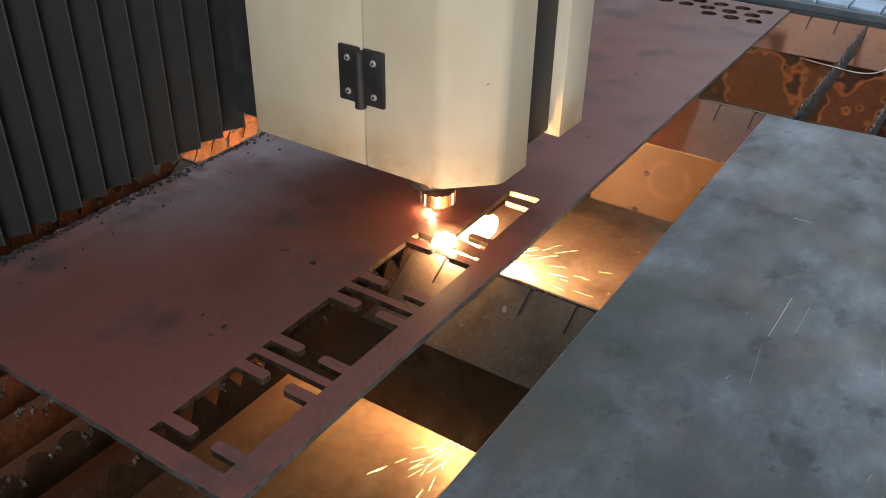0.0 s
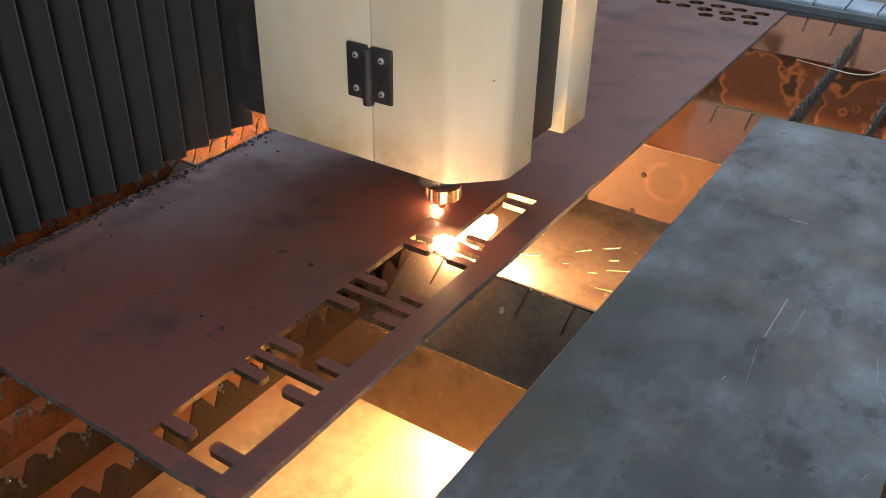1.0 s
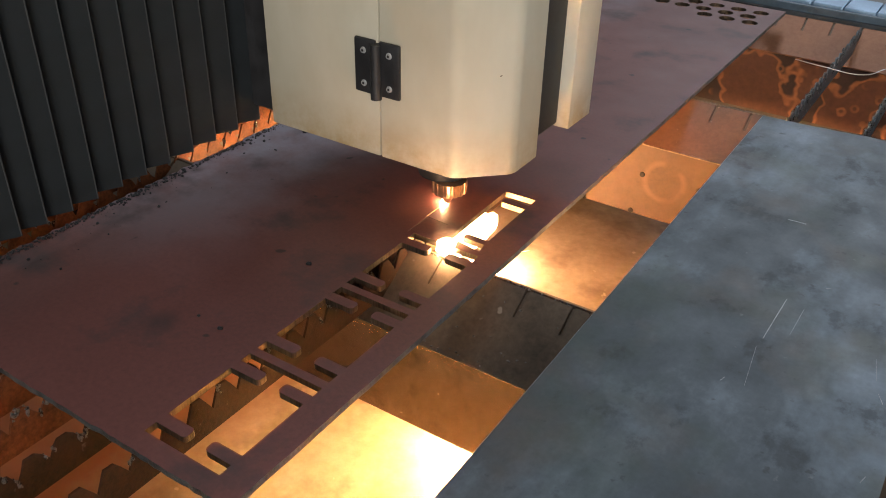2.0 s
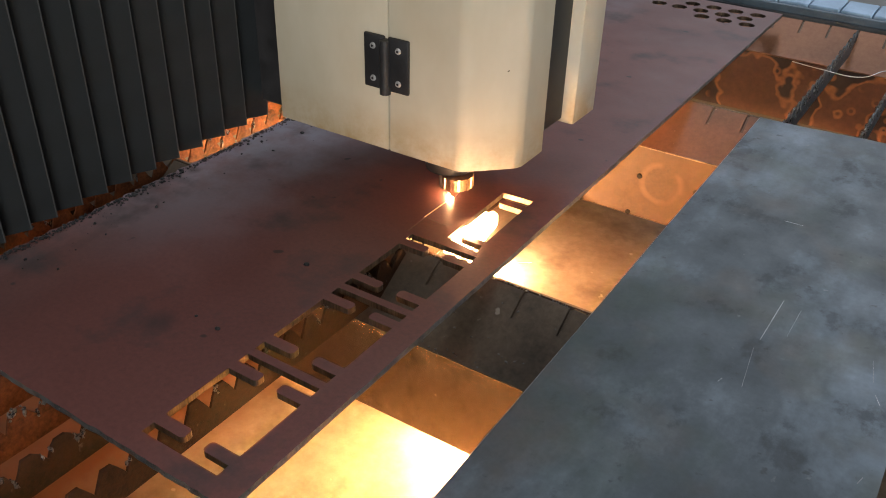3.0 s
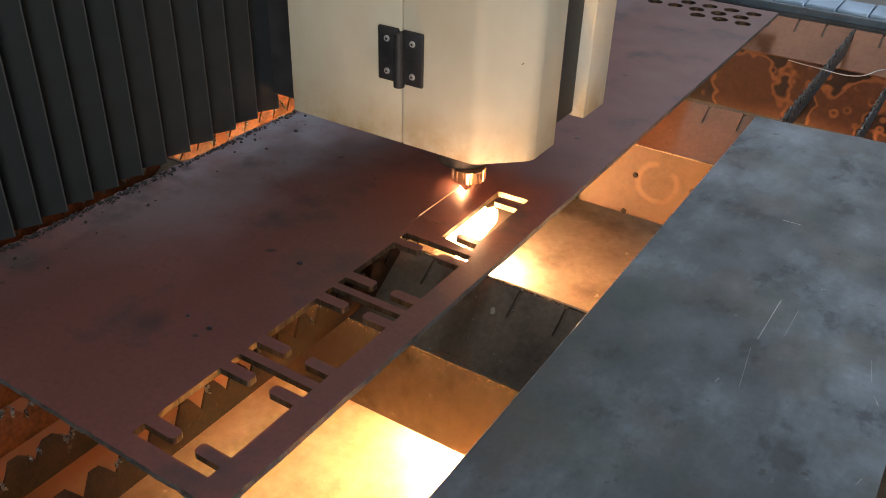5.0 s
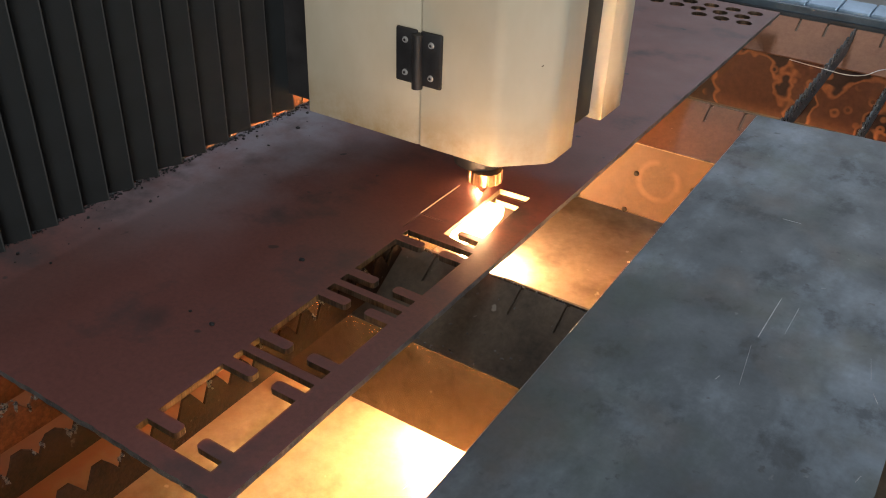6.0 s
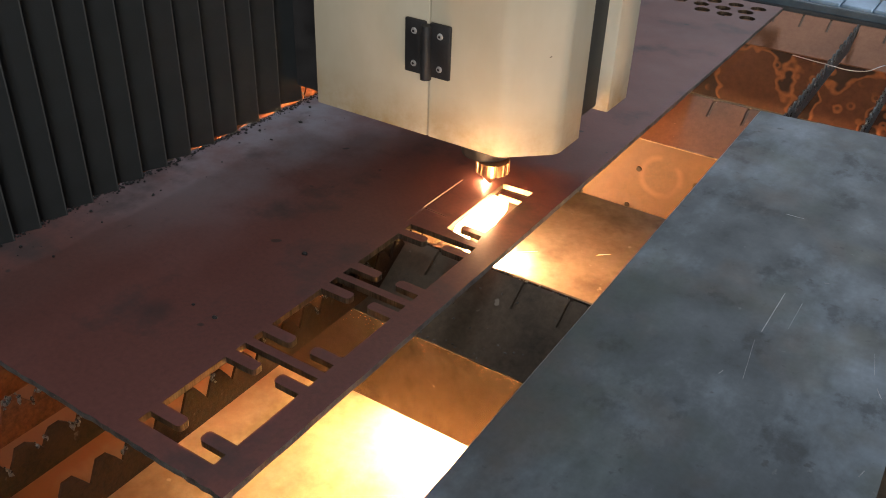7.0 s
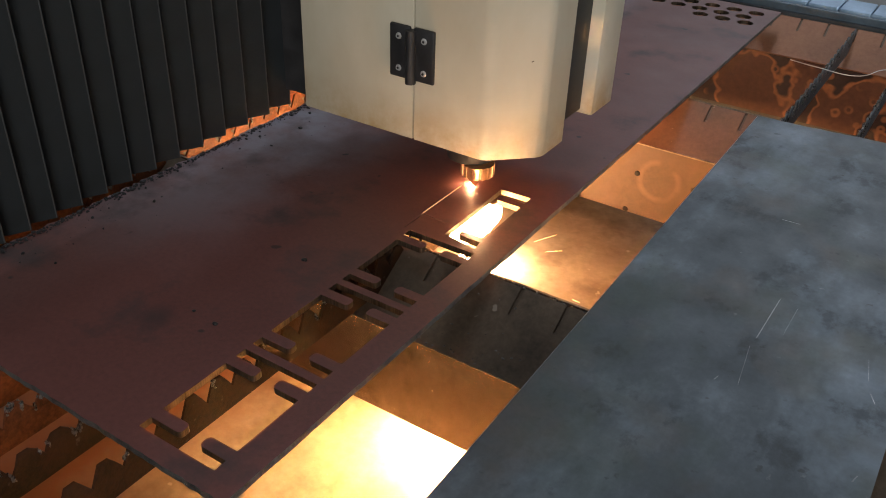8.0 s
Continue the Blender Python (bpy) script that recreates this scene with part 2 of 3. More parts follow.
em, tr, ad = nt.nodes.new("ShaderNodeEmission"), nt.nodes.new("ShaderNodeBsdfTransparent"), nt.nodes.new("ShaderNodeAddShader")
em.inputs[0].default_value = (1.0, 0.50, 0.22, 1)
# soft flame rim and bloom haze put into emission, fading from middle to rim
gr = nt.nodes.new("ShaderNodeTexGradient")
gr.gradient_type = "QUADRATIC_SPHERE"
at = nt.nodes.new("ShaderNodeTexCoord")
nt.links.new(at.outputs["Object"], gr.inputs[0])
wisp = ramp(nt, noise_node(nt, 2.6, 3, 0.6).outputs[0], ((0.3, grey(0.45)), (0.7, grey(1.0))))
thin = nt.nodes.new("ShaderNodeMath")
thin.operation = "MULTIPLY"
nt.links.new(gr.outputs[1], thin.inputs[0]), nt.links.new(wisp, thin.inputs[1])
lift = nt.nodes.new("ShaderNodeMath")
lift.operation, lift.inputs[1].default_value = "MULTIPLY", 2.2
nt.links.new(thin.outputs[0], lift.inputs[0]), nt.links.new(lift.outputs[0], em.inputs[1])
nt.links.new(tr.outputs[0], ad.inputs[0]), nt.links.new(em.outputs[0], ad.inputs[1])
nt.links.new(ad.outputs[0], nt.nodes["Material Output"].inputs[0])
nt.nodes.remove(p)
M_SPARK = glowing("spark_light", (1.0, 0.66, 0.30), 10)

duller(M_SLAT, 0.12), duller(M_SLATFIRE, 0.12), duller(M_BELLOWS, 0.25), duller(M_RUSTWALL, 0.1), duller(M_HOLEBLACK, 0.05)

# pale ring left on the rusty partition by a cut tube
nt = M_RUSTWALL.node_tree
p = nt.nodes["Principled BSDF"]
was = p.inputs["Base Color"].links[0].from_socket
tc, dist = nt.nodes.new("ShaderNodeTexCoord"), nt.nodes.new("ShaderNodeVectorMath")
dist.operation, dist.inputs[1].default_value = "DISTANCE", (-0.4414, 1.483, -0.163)
nt.links.new(tc.outputs["Object"], dist.inputs[0])
hoop = ramp(nt, dist.outputs["Value"], ((0.031, grey(0)), (0.037, grey(0.30)), (0.041, grey(0.30)), (0.046, grey(0))))
gap = ramp(nt, noise_node(nt, 16, 2, 0.5).outputs[0], ((0.46, grey(0)), (0.56, grey(1))))
nt.links.new(mix(nt, was, (0.12, 0.068, 0.040), mix(nt, hoop, gap, 1.0, "MULTIPLY")), p.inputs["Base Color"])

# heat-tinted back plate: thin rings of orange oxide round dark patches and drops
M_TINT, nt, p = nodes_of("heat_tinted_plate")
n1, n2, n3 = noise_node(nt, 8.5, 2.5, 0.5), noise_node(nt, 70, 6, 0.6), noise_node(nt, 5, 3, 0.5)
BASE, RING, DARK = (0.105, 0.048, 0.036), (0.30, 0.135, 0.075), (0.030, 0.020, 0.025)
c = ramp(nt, n1.outputs[0], ((0.40, BASE), (0.495, BASE), (0.512, RING), (0.526, RING), (0.545, DARK), (0.80, (0.05, 0.030, 0.036))))
tc = nt.nodes.new("ShaderNodeTexCoord")
vo = nt.nodes.new("ShaderNodeTexVoronoi")
vo.inputs["Scale"].default_value = 26
nt.links.new(tc.outputs["Object"], vo.inputs["Vector"])
drop_ring = ramp(nt, vo.outputs["Distance"], ((0.10, grey(0)), (0.16, grey(0.9)), (0.24, grey(0.8)), (0.32, grey(0))))
pick = ramp(nt, n3.outputs[0], ((0.44, grey(0)), (0.52, grey(1))))
c = mix(nt, c, RING, mix(nt, drop_ring, pick, 1.0, "MULTIPLY"))
c = mix(nt, c, ramp(nt, n2.outputs[0], ((0.3, grey(0.55)), (0.7, grey(1.0)))), 0.8, "MULTIPLY")
nt.links.new(c, p.inputs["Base Color"])
p.inputs["Metallic"].default_value, p.inputs["Roughness"].default_value = 0.0, 0.6
duller(M_TINT, 0.2)


# ---- building helpers ----
def thing(name, label, category, m=None, group="", kind=""):
    ob = new(name)
    ob.empty_display_size = 0.05
    if m is not None:
        ob.matrix_world = m
    return tagged(ob, label, category, group, kind)


def part(name, bm, material, parent=None, label=""):
    me = bpy.data.meshes.new(name)
    bmesh.ops.recalc_face_normals(bm, faces=bm.faces)
    bm.to_mesh(me)
    bm.free()
    for m in material if isinstance(material, (list, tuple)) else [material]:
        me.materials.append(m)
    ob = new(name, me)
    ob.parent = parent
    if label:
        ob["label"] = label
    return ob


def box(bm, x0, x1, y0, y1, z0, z1, bevel=0.0, mat=0):
    r = bmesh.ops.create_cube(bm, size=1, matrix=Matrix.Translation(((x0 + x1) / 2, (y0 + y1) / 2, (z0 + z1) / 2)) @ Matrix.Diagonal((x1 - x0, y1 - y0, z1 - z0, 1)))
    faces = {f for v in r["verts"] for f in v.link_faces}
    for f in faces:
        f.material_index = mat
    if bevel:
        edges = list({e for f in faces for e in f.edges})
        bmesh.ops.bevel(bm, geom=edges, offset=bevel, segments=2, affect="EDGES", profile=0.5)
    return bm


def cylinder(bm, x, y, z0, z1, r0, r1=None, seg=32):
    bmesh.ops.create_cone(bm, cap_ends=True, segments=seg, radius1=r0, radius2=r0 if r1 is None else r1, depth=z1 - z0, matrix=Matrix.Translation((x, y, (z0 + z1) / 2)))
    return bm


def flat_plate(bm, outline, holes, z0, z1, m=Matrix(), rim=0, cut=0):
    """A plate with holes: outline and holes are loops in plan; rim and cut are the material slots of the outer and the inner edges."""
    from mathutils.geometry import tessellate_polygon
    loops = [outline, *holes]
    flat = [Vector((*q, 0)) for loop in loops for q in loop]
    tris = tessellate_polygon([[Vector((*q, 0)) for q in loop] for loop in loops])
    top = [bm.verts.new(m @ Vector((q.x, q.y, z1))) for q in flat]
    low = [bm.verts.new(m @ Vector((q.x, q.y, z0))) for q in flat]
    for a, b, c3 in tris:
        if len({a, b, c3}) == 3:
            try:
                bm.faces.new((top[a], top[b], top[c3]))
                bm.faces.new((low[c3], low[b], low[a]))
            except ValueError:
                pass
    at = 0
    for k, loop in enumerate(loops):
        n = len(loop)
        for i in range(n):
            a, b = at + i, at + (i + 1) % n
            f = bm.faces.new((top[a], top[b], low[b], low[a]))
            f.material_index = cut if k else rim
        at += n
    return bm


_tmp = bmesh.new()
bmesh.ops.create_icosphere(_tmp, subdivisions=1, radius=1)
BEAD_V, BEAD_F = [v.co.copy() for v in _tmp.verts], [[v.index for v in f.verts] for f in _tmp.faces]
_tmp.free()


def bead(bm, x, y, z, sx, sy, sz, rnd):
    """A small lumpy bead."""
    turn = Matrix.Rotation(rnd.uniform(0, 6.28), 3, "Z")
    vs = [bm.verts.new(turn @ Vector((v.x * sx, v.y * sy, v.z * sz)) * rnd.uniform(0.75, 1.2) + Vector((x, y, z))) for v in BEAD_V]
    for f in BEAD_F:
        bm.faces.new([vs[i] for i in f])


def smooth(ob, angle=35):
    for f in ob.data.polygons:
        f.use_smooth = True
    ob.data.set_sharp_from_angle(angle=radians(angle))
    return ob


def round_end(x0, x1, y0, y1, r, toward):
    """The loop of a finger from a wall at x0 to its rounded tip at x1, from y0 to y1, as corner points on its way."""
    pts = []
    for i in range(5):
        a = math.pi / 2 * i / 4
        pts.append((x1 - toward * r * (1 - math.sin(a)), y0 + r * (1 - math.cos(a))))
    for i in range(5):
        a = math.pi / 2 * i / 4
        pts.append((x1 - toward * r * (1 - math.cos(a)), y1 - r * (1 - math.sin(a))))
    return [(x0, y0), *pts, (x0, y1)]


# ---- hall ----
HX0, HX1, HY0, HY1, HZ0, HZ1 = -6.0, 5.0, -5.0, 8.0, -0.85, 5.0
fl = tagged(part("floor", box(bmesh.new(), HX0, HX1, HY0, HY1, HZ0 - 0.1, HZ0), M_CONCRETE), "grey concrete workshop floor", "floor", kind="structure")
tagged(part("wall_west", box(bmesh.new(), HX0 - 0.2, HX0, HY0, HY1, HZ0, HZ1), M_WALL), "plain painted workshop wall", "wall", kind="structure")
tagged(part("wall_east", box(bmesh.new(), HX1, HX1 + 0.2, HY0, HY1, HZ0, HZ1), M_WALL), "plain painted workshop wall", "wall", kind="structure")
bm = bmesh.new()
flat_plate(bm, [(HX0 - 0.2, HZ0), (HX1 + 0.2, HZ0), (HX1 + 0.2, HZ1), (HX0 - 0.2, HZ1)], [[(1.5, HZ0 + 0.02), (4.9, HZ0 + 0.02), (4.9, 3.3), (1.5, 3.3)]], 0, 0.2, Matrix.Translation((0, HY0, 0)) @ pose(0, 0, 0, 90))
tagged(part("wall_south", bm, M_WALL), "painted workshop wall with an open gate", "wall", kind="structure")
bm = bmesh.new()
flat_plate(bm, [(HX0 - 0.2, HZ0), (HX1 + 0.2, HZ0), (HX1 + 0.2, HZ1), (HX0 - 0.2, HZ1)], [[(-2.8, 3.0), (3.2, 3.0), (3.2, 4.9), (-2.8, 4.9)]], 0, 0.2, Matrix.Translation((0, HY1 + 0.2, 0)) @ pose(0, 0, 0, 90))
tagged(part("wall_north", bm, M_WALL), "painted end wall with high window openings", "wall", kind="structure")
bm = bmesh.new()
flat_plate(bm, [(HX0 - 0.2, HY0 - 0.2), (HX1 + 0.2, HY0 - 0.2), (HX1 + 0.2, HY1 + 0.2), (HX0 - 0.2, HY1 + 0.2)], [[(-1.8, 0.8), (-0.4, 0.8), (-0.4, 3.4), (-1.8, 3.4)]], HZ1, HZ1 + 0.2)
tagged(part("ceiling", bm, M_WALL), "workshop ceiling with a long roof light", "ceiling", kind="structure")

# ---- cutting bed ----
RIDGES = (0.075, 0.822, 1.570, 2.255)
NOTCHES = [-0.262 + 0.0645 * k for k in range(-16, 9)]
BX0, BX1, BY0, BY1 = -1.32, 0.30, -0.35, 2.262
bed = thing("cutting_bed", "scorched steel cutting bed with dust trays below", "machine bed")
part("tray", box(bmesh.new(), BX0, BX1, BY0, BY1, -0.330, -0.320), M_BED, bed)
part("side_panel", box(bmesh.new(), BX0 - 0.012, BX0, BY0, BY1, HZ0, -0.02), M_DARKFRAME, bed)
part("side_panel", box(bmesh.new(), BX1, BX1 + 0.012, BY0, BY1, HZ0, -0.02), M_DARKFRAME, bed)
part("end_panel", box(bmesh.new(), BX0, BX1, BY0 - 0.012, BY0, HZ0, -0.02), M_DARKFRAME, bed)
part("end_panel", box(bmesh.new(), BX0, BX1, BY1, BY1 + 0.012, HZ0, -0.012), M_DARKFRAME, bed)
for k, y in enumerate(RIDGES):
    # sloping holder plate with a notch for every slat
    run, drop = -0.099, -0.067
    length = math.hypot(run, drop)
    loop = [(BX0, length), (BX0, 0)]
    for x in NOTCHES:
        loop += [(x - 0.0028, 0), (x - 0.0028, 0.040), (x + 0.0028, 0.040), (x + 0.0028, 0)]
    loop += [(BX1, 0), (BX1, length)]
    m = Matrix(((1, 0, 0, 0), (0, run / length, -drop / length, y), (0, drop / length, run / length, -0.02), (0, 0, 0, 1)))
    part("slat_holder", flat_plate(bmesh.new(), loop, [], 0, 0.004, m), (M_NOTCH, M_NOTCH, M_RUST, M_FIREHOLDER)[k], bed)
    # strip added behind the notches so that no glow shows through
    part("notch_light_stop", flat_plate(bmesh.new(), [(BX0, length - 0.03), (BX0, 0.0005), (BX1, 0.0005), (BX1, length - 0.03)], [], 0.005, 0.012, m), M_NOTCH, bed)
    # unseen baffle added to keep the light from below off the head
    part("light_baffle", box(bmesh.new(), BX0, BX1, y + 0.0045, y + 0.0085, -0.195, -0.0205), M_NOTCH, bed)
    # bright rod added along one lip to draw its lit edge
    if k == 2:
        bm = bmesh.new()
        bmesh.ops.create_cone(bm, cap_ends=True, segments=8, radius1=0.002, radius2=0.002, depth=BX1 - BX0, matrix=Matrix.Translation(((BX0 + BX1) / 2, y - 0.0995, -0.0885)) @ pose(0, 0, 0, 0, 90))
        part("lip", bm, M_EDGE, bed, "bright rod added for the lit lip edge")
    bm = bmesh.new()
    y1, z1, y2, z2 = y + run + 0.017, -0.082, y - 0.088, -0.245
    vs = [bm.verts.new((x, yy + o, z)) for o in (0, 0.004) for x, yy, z in ((BX0, y1, z1), (BX1, y1, z1), (BX1, y2, z2), (BX0, y2, z2))]
    for q in ((0, 1, 2, 3), (7, 6, 5, 4), (0, 4, 5, 1), (1, 5, 6, 2), (2, 6, 7, 3), (3, 7, 4, 0)):
        bm.faces.new([vs[i] for i in q])
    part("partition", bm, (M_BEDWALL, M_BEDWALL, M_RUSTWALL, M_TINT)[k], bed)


# spatter stuck on the middle holder plate
rnd = random.Random(77)
bm = bmesh.new()
for i in range(46):
    q, f = rnd.uniform(0.0005, 0.0018), rnd.random() ** 0.6
    cx = rnd.choice((-0.49, -0.475, -0.44, -0.40, -0.36)) + rnd.gauss(0, 0.012)
    bead(bm, cx, RIDGES[1] - 0.099 * f, -0.02 - 0.067 * f + q * 0.3, q, q * rnd.uniform(0.8, 1.8), q * 0.6, rnd)
for i in range(110):
    cx = rnd.uniform(-0.60, -0.30)
    w = rnd.uniform(0.0004, 0.0014)
    bead(bm, cx, RIDGES[1] + rnd.gauss(0.001, 0.0015), -0.0195 + w * 0.3, w * 1.4, w, w, rnd)
tagged(part("spatter", bm, M_SLAG, bed, "grey drops of stuck spatter"), kind="stuff")


def slat(x, y0, y1, seed, worn=0.0):
    """A toothed support slat: one burnt steel strip on edge."""
    rnd = random.Random(seed)
    pitch, top, root, low = 0.0367, -0.0115, -0.0365, -0.065
    sound = -0.6 < x < -0.5
    rough = 0.12 if sound else 1.0
    loop = [(y0, low)]
    y = -0.2805 if sound else y0 + 0.006 + rnd.random() * 0.03
    while y < y1 - pitch:
        d = worn * rough * rnd.random() * 0.014 if y < 0.45 else 0.002 * rnd.random()
        loop += [(y, root + rough * rnd.uniform(-0.003, 0.003)), (y + pitch * 0.15, (top + root) / 2 + rough * rnd.uniform(-0.005, 0.004)), (y + pitch * 0.29, top - d), (y + pitch * 0.60, top - d - 0.001 * rnd.random()),
                 (y + pitch * 0.80, (top + root) / 2 + rough * rnd.uniform(-0.004, 0.004))]
        y += pitch
    loop += [(y1, root), (y1, low)]
    m = Matrix(((0, 0, 1, x - 0.0015), (1, 0, 0, 0), (0, 1, 0, 0), (0, 0, 0, 1)))
    ob = part("support_slat", flat_plate(bmesh.new(), loop[::-1], [], 0, 0.003, m), M_SLATFIRE if x < -0.66 else M_SLATDAY if x > -0.30 else M_SLAT)
    tagged(ob, "burnt toothed steel support slat on the bed", "slat", "support slats of the bed")
    # slag grown on the flanks of the teeth
    bm = bmesh.new()
    for (ya, za), (yb, zb) in zip(loop[1:-3], loop[2:-2]):
        thick = 0.08 if rough < 1 else 0.5 if ya < 0.5 or x > -0.3 else 0.15
        if rnd.random() > thick:
            continue
        mid = rnd.random()
        for _ in range(rnd.randint(6, 16)):
            f, q = mid + rnd.gauss(0, 0.16), rnd.uniform(0.0007, 0.0024)
            bead(bm, x + rnd.choice((-1, 0, 1)) * 0.0018, ya + (yb - ya) * f, za + (zb - za) * f - abs(rnd.gauss(0, 0.003)), q, q * rnd.uniform(0.8, 1.4), q * rnd.uniform(0.8, 2.4), rnd)
    tagged(part("slag_crust", bm, M_SLAG, ob, "grey beads of hardened slag"), kind="stuff")
    return ob


for k, x in enumerate(NOTCHES):
    if x < -0.57:
        slat(x if x < -0.6 else -0.5735, -0.30, 2.25, k, 1.0)
    elif x > -0.27 and k % 2 == 0:
        slat(x, 0.1, 2.25, k, 0.3)

# ---- red-scaled sheet with the cut slots ----
XL, XR = -0.571, -0.469


def slot(y0):
    """One slot with two fingers from each long side."""
    w = 0.0145
    tabs = (y0 + 0.0150, y0 + 0.1165)
    loop = [(XL, y0), (XR, y0)]
    for t0 in tabs:
        loop += round_end(XR, XR - 0.036, t0, t0 + w, 0.005, -1)
    loop += [(XR, y0 + 0.146), (XL, y0 + 0.146)]
    for t0 in reversed(tabs):
        loop += round_end(XL, XL + 0.040, t0, t0 + w, 0.005, 1)[::-1]
    return loop


def ring(x, y, r, n=20):
    return [(x + r * math.cos(2 * math.pi * i / n), y + r * math.sin(2 * math.pi * i / n)) for i in range(n)]


holes = [slot(0.367 + 0.157 * k) for k in range(3)]
# the slot in work: its waste is out on one side, the other side still hangs on
y0 = 0.838
part_cut = [(-0.527, y0 + 0.009), (-0.529, 1.003), (-0.480, 1.005)]
part_cut += round_end(-0.480, -0.520, 0.972, 0.985, 0.004, -1)[::-1] + round_end(-0.478, -0.512, 0.856, 0.868, 0.004, -1)[::-1] + [(-0.474, y0)]
holes.append(part_cut)
# the kerf round the next finger, cut but not yet fallen out
holes.append([(-0.5815, 0.829), (-0.5807, 0.829), (-0.5807, 0.8742), (-0.545, 0.8716), (-0.545, 0.8724), (-0.5815, 0.8750)])
for r, y in enumerate((2.062, 2.108, 2.154)):
    for x in (-0.480, -0.534, -0.588, -0.642, -0.694):
        xx = x - 0.018 * (r % 2)
        if (r == 0 and x < -0.60) or (r == 2 and x < -0.65):
            continue
        holes.append(ring(xx, y, 0.0185))
rnd = random.Random(4)
edge = []
for i in range(140):
    edge.append((-0.434 + rnd.uniform(-0.0004, 0.0004), 0.343 + (2.205 - 0.343) * i / 139))
for i in range(1, 40):
    edge.append((-0.434 - (0.969 - 0.434) * i / 39, 2.205 + rnd.uniform(-0.001, 0.001)))
for i in range(1, 260):
    edge.append((-0.969 + rnd.uniform(-0.003, 0.003), 2.205 - (2.205 - 0.345) * i / 259))
for i in range(1, 60):
    edge.append((-0.969 + (0.969 - 0.434) * i / 60, 0.344 + rnd.uniform(-0.0008, 0.0008)))
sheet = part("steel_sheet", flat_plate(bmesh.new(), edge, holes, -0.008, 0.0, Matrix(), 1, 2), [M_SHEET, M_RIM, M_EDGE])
sheet.data.materials.append(M_WORNRIM)
for f in sheet.data.polygons:
    if f.center.x > -0.436 and abs(f.normal.z) < 0.5:
        f.material_index = 3
tagged(sheet, "red-scaled steel sheet with a row of cut slots", "steel sheet")

# ---- blue-grey plate ----
rnd = random.Random(9)
loop = [(-0.2862, -0.25), (0.0385, -0.25)] + [(0.052, 1.555)] + [(0.052 - (0.349) * i / 40, 1.554 - 0.033 * i / 40 + rnd.uniform(-0.0012, 0.0012)) for i in range(1, 41)]
plate = part("steel_plate", flat_plate(bmesh.new(), loop, [], -0.006, 0.0, Matrix(), 1), [M_PLATE, M_EDGE])
tagged(plate, "blue-grey scratched steel plate lying on the slats", "steel plate")

# bright strip added along the plate's long edge for its firelit rim line
bm = bmesh.new()
ends = []
for x, y in ((-0.2862, -0.25), (-0.2968, 1.519)):
    ends.append([bm.verts.new((x + dx, y, z)) for dx, z in ((-0.0009, -0.0016), (0.0005, 0.0003), (0.0005, -0.0016))])
for i in range(3):
    bm.faces.new((ends[0][i], ends[0][(i + 1) % 3], ends[1][(i + 1) % 3], ends[1][i]))
bm.faces.new(ends[0]), bm.faces.new(ends[1])
part("lit_edge_strip", bm, M_STEEL, plate, "bright strip added for the firelit edge")

# ---- cutting head ----
N0 = Vector((-0.585, 0.958, 0.0))
head = thing("laser_machine", "cream enamelled laser cutting head with copper nozzle", "cutting head", Matrix.Translation(N0))
TOP = 0.52
bm = box(bmesh.new(), -0.849 - N0.x, -0.6512 - N0.x, 0.895 - N0.y, 1.018 - N0.y, 0.080, TOP, 0.002)
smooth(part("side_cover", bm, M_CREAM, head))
bm = bmesh.new()
flat_plate(bm, [(q[0] - N0.x, q[1] - N0.y) for q in ((-0.6484, 0.895), (-0.534, 0.895), (-0.475, 0.953), (-0.475, 1.018), (-0.6484, 1.018))], [], 0.080, TOP)
bmesh.ops.recalc_face_normals(bm, faces=bm.faces)
vert = [e for e in bm.edges if abs(e.verts[0].co.z - e.verts[1].co.z) > 0.1 and e.verts[0].co.x > -0.53 - N0.x - 0.01 and e.verts[0].co.y < 1.0 - N0.y]
bmesh.ops.bevel(bm, geom=vert, offset=0.010, segments=6, affect="EDGES", profile=0.5)
low = [e for e in bm.edges if all(v.co.z < 0.081 for v in e.verts) and e.is_boundary is False and e.calc_face_angle(0) > 1]
bmesh.ops.bevel(bm, geom=low, offset=0.0015, segments=2, affect="EDGES", profile=0.5)
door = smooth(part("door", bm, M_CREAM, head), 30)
part("paint_fleck", box(bmesh.new(), -0.0016, 0.0016, -0.0003, 0.0002, -0.0007, 0.0007, 0.0002), M_NOTCH, door, "small dark paint chip").matrix_local = pose(-0.4922 - N0.x, 0.9362 - N0.y, 0.219, 0, -25, 44.5)
# black back body, rear cover and end plate
part("back_body", box(bmesh.new(), -0.80 - N0.x, -0.500 - N0.x, 1.019 - N0.y, 1.19 - N0.y, 0.085, TOP, 0.003), M_BLACK, head)
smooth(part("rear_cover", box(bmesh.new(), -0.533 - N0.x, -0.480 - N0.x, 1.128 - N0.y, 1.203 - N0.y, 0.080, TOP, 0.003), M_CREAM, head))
part("end_plate", box(bmesh.new(), -0.922 - N0.x, -0.8495 - N0.x, 0.922 - N0.y, 0.955 - N0.y, 0.083, TOP, 0.002), M_BLACK, head)
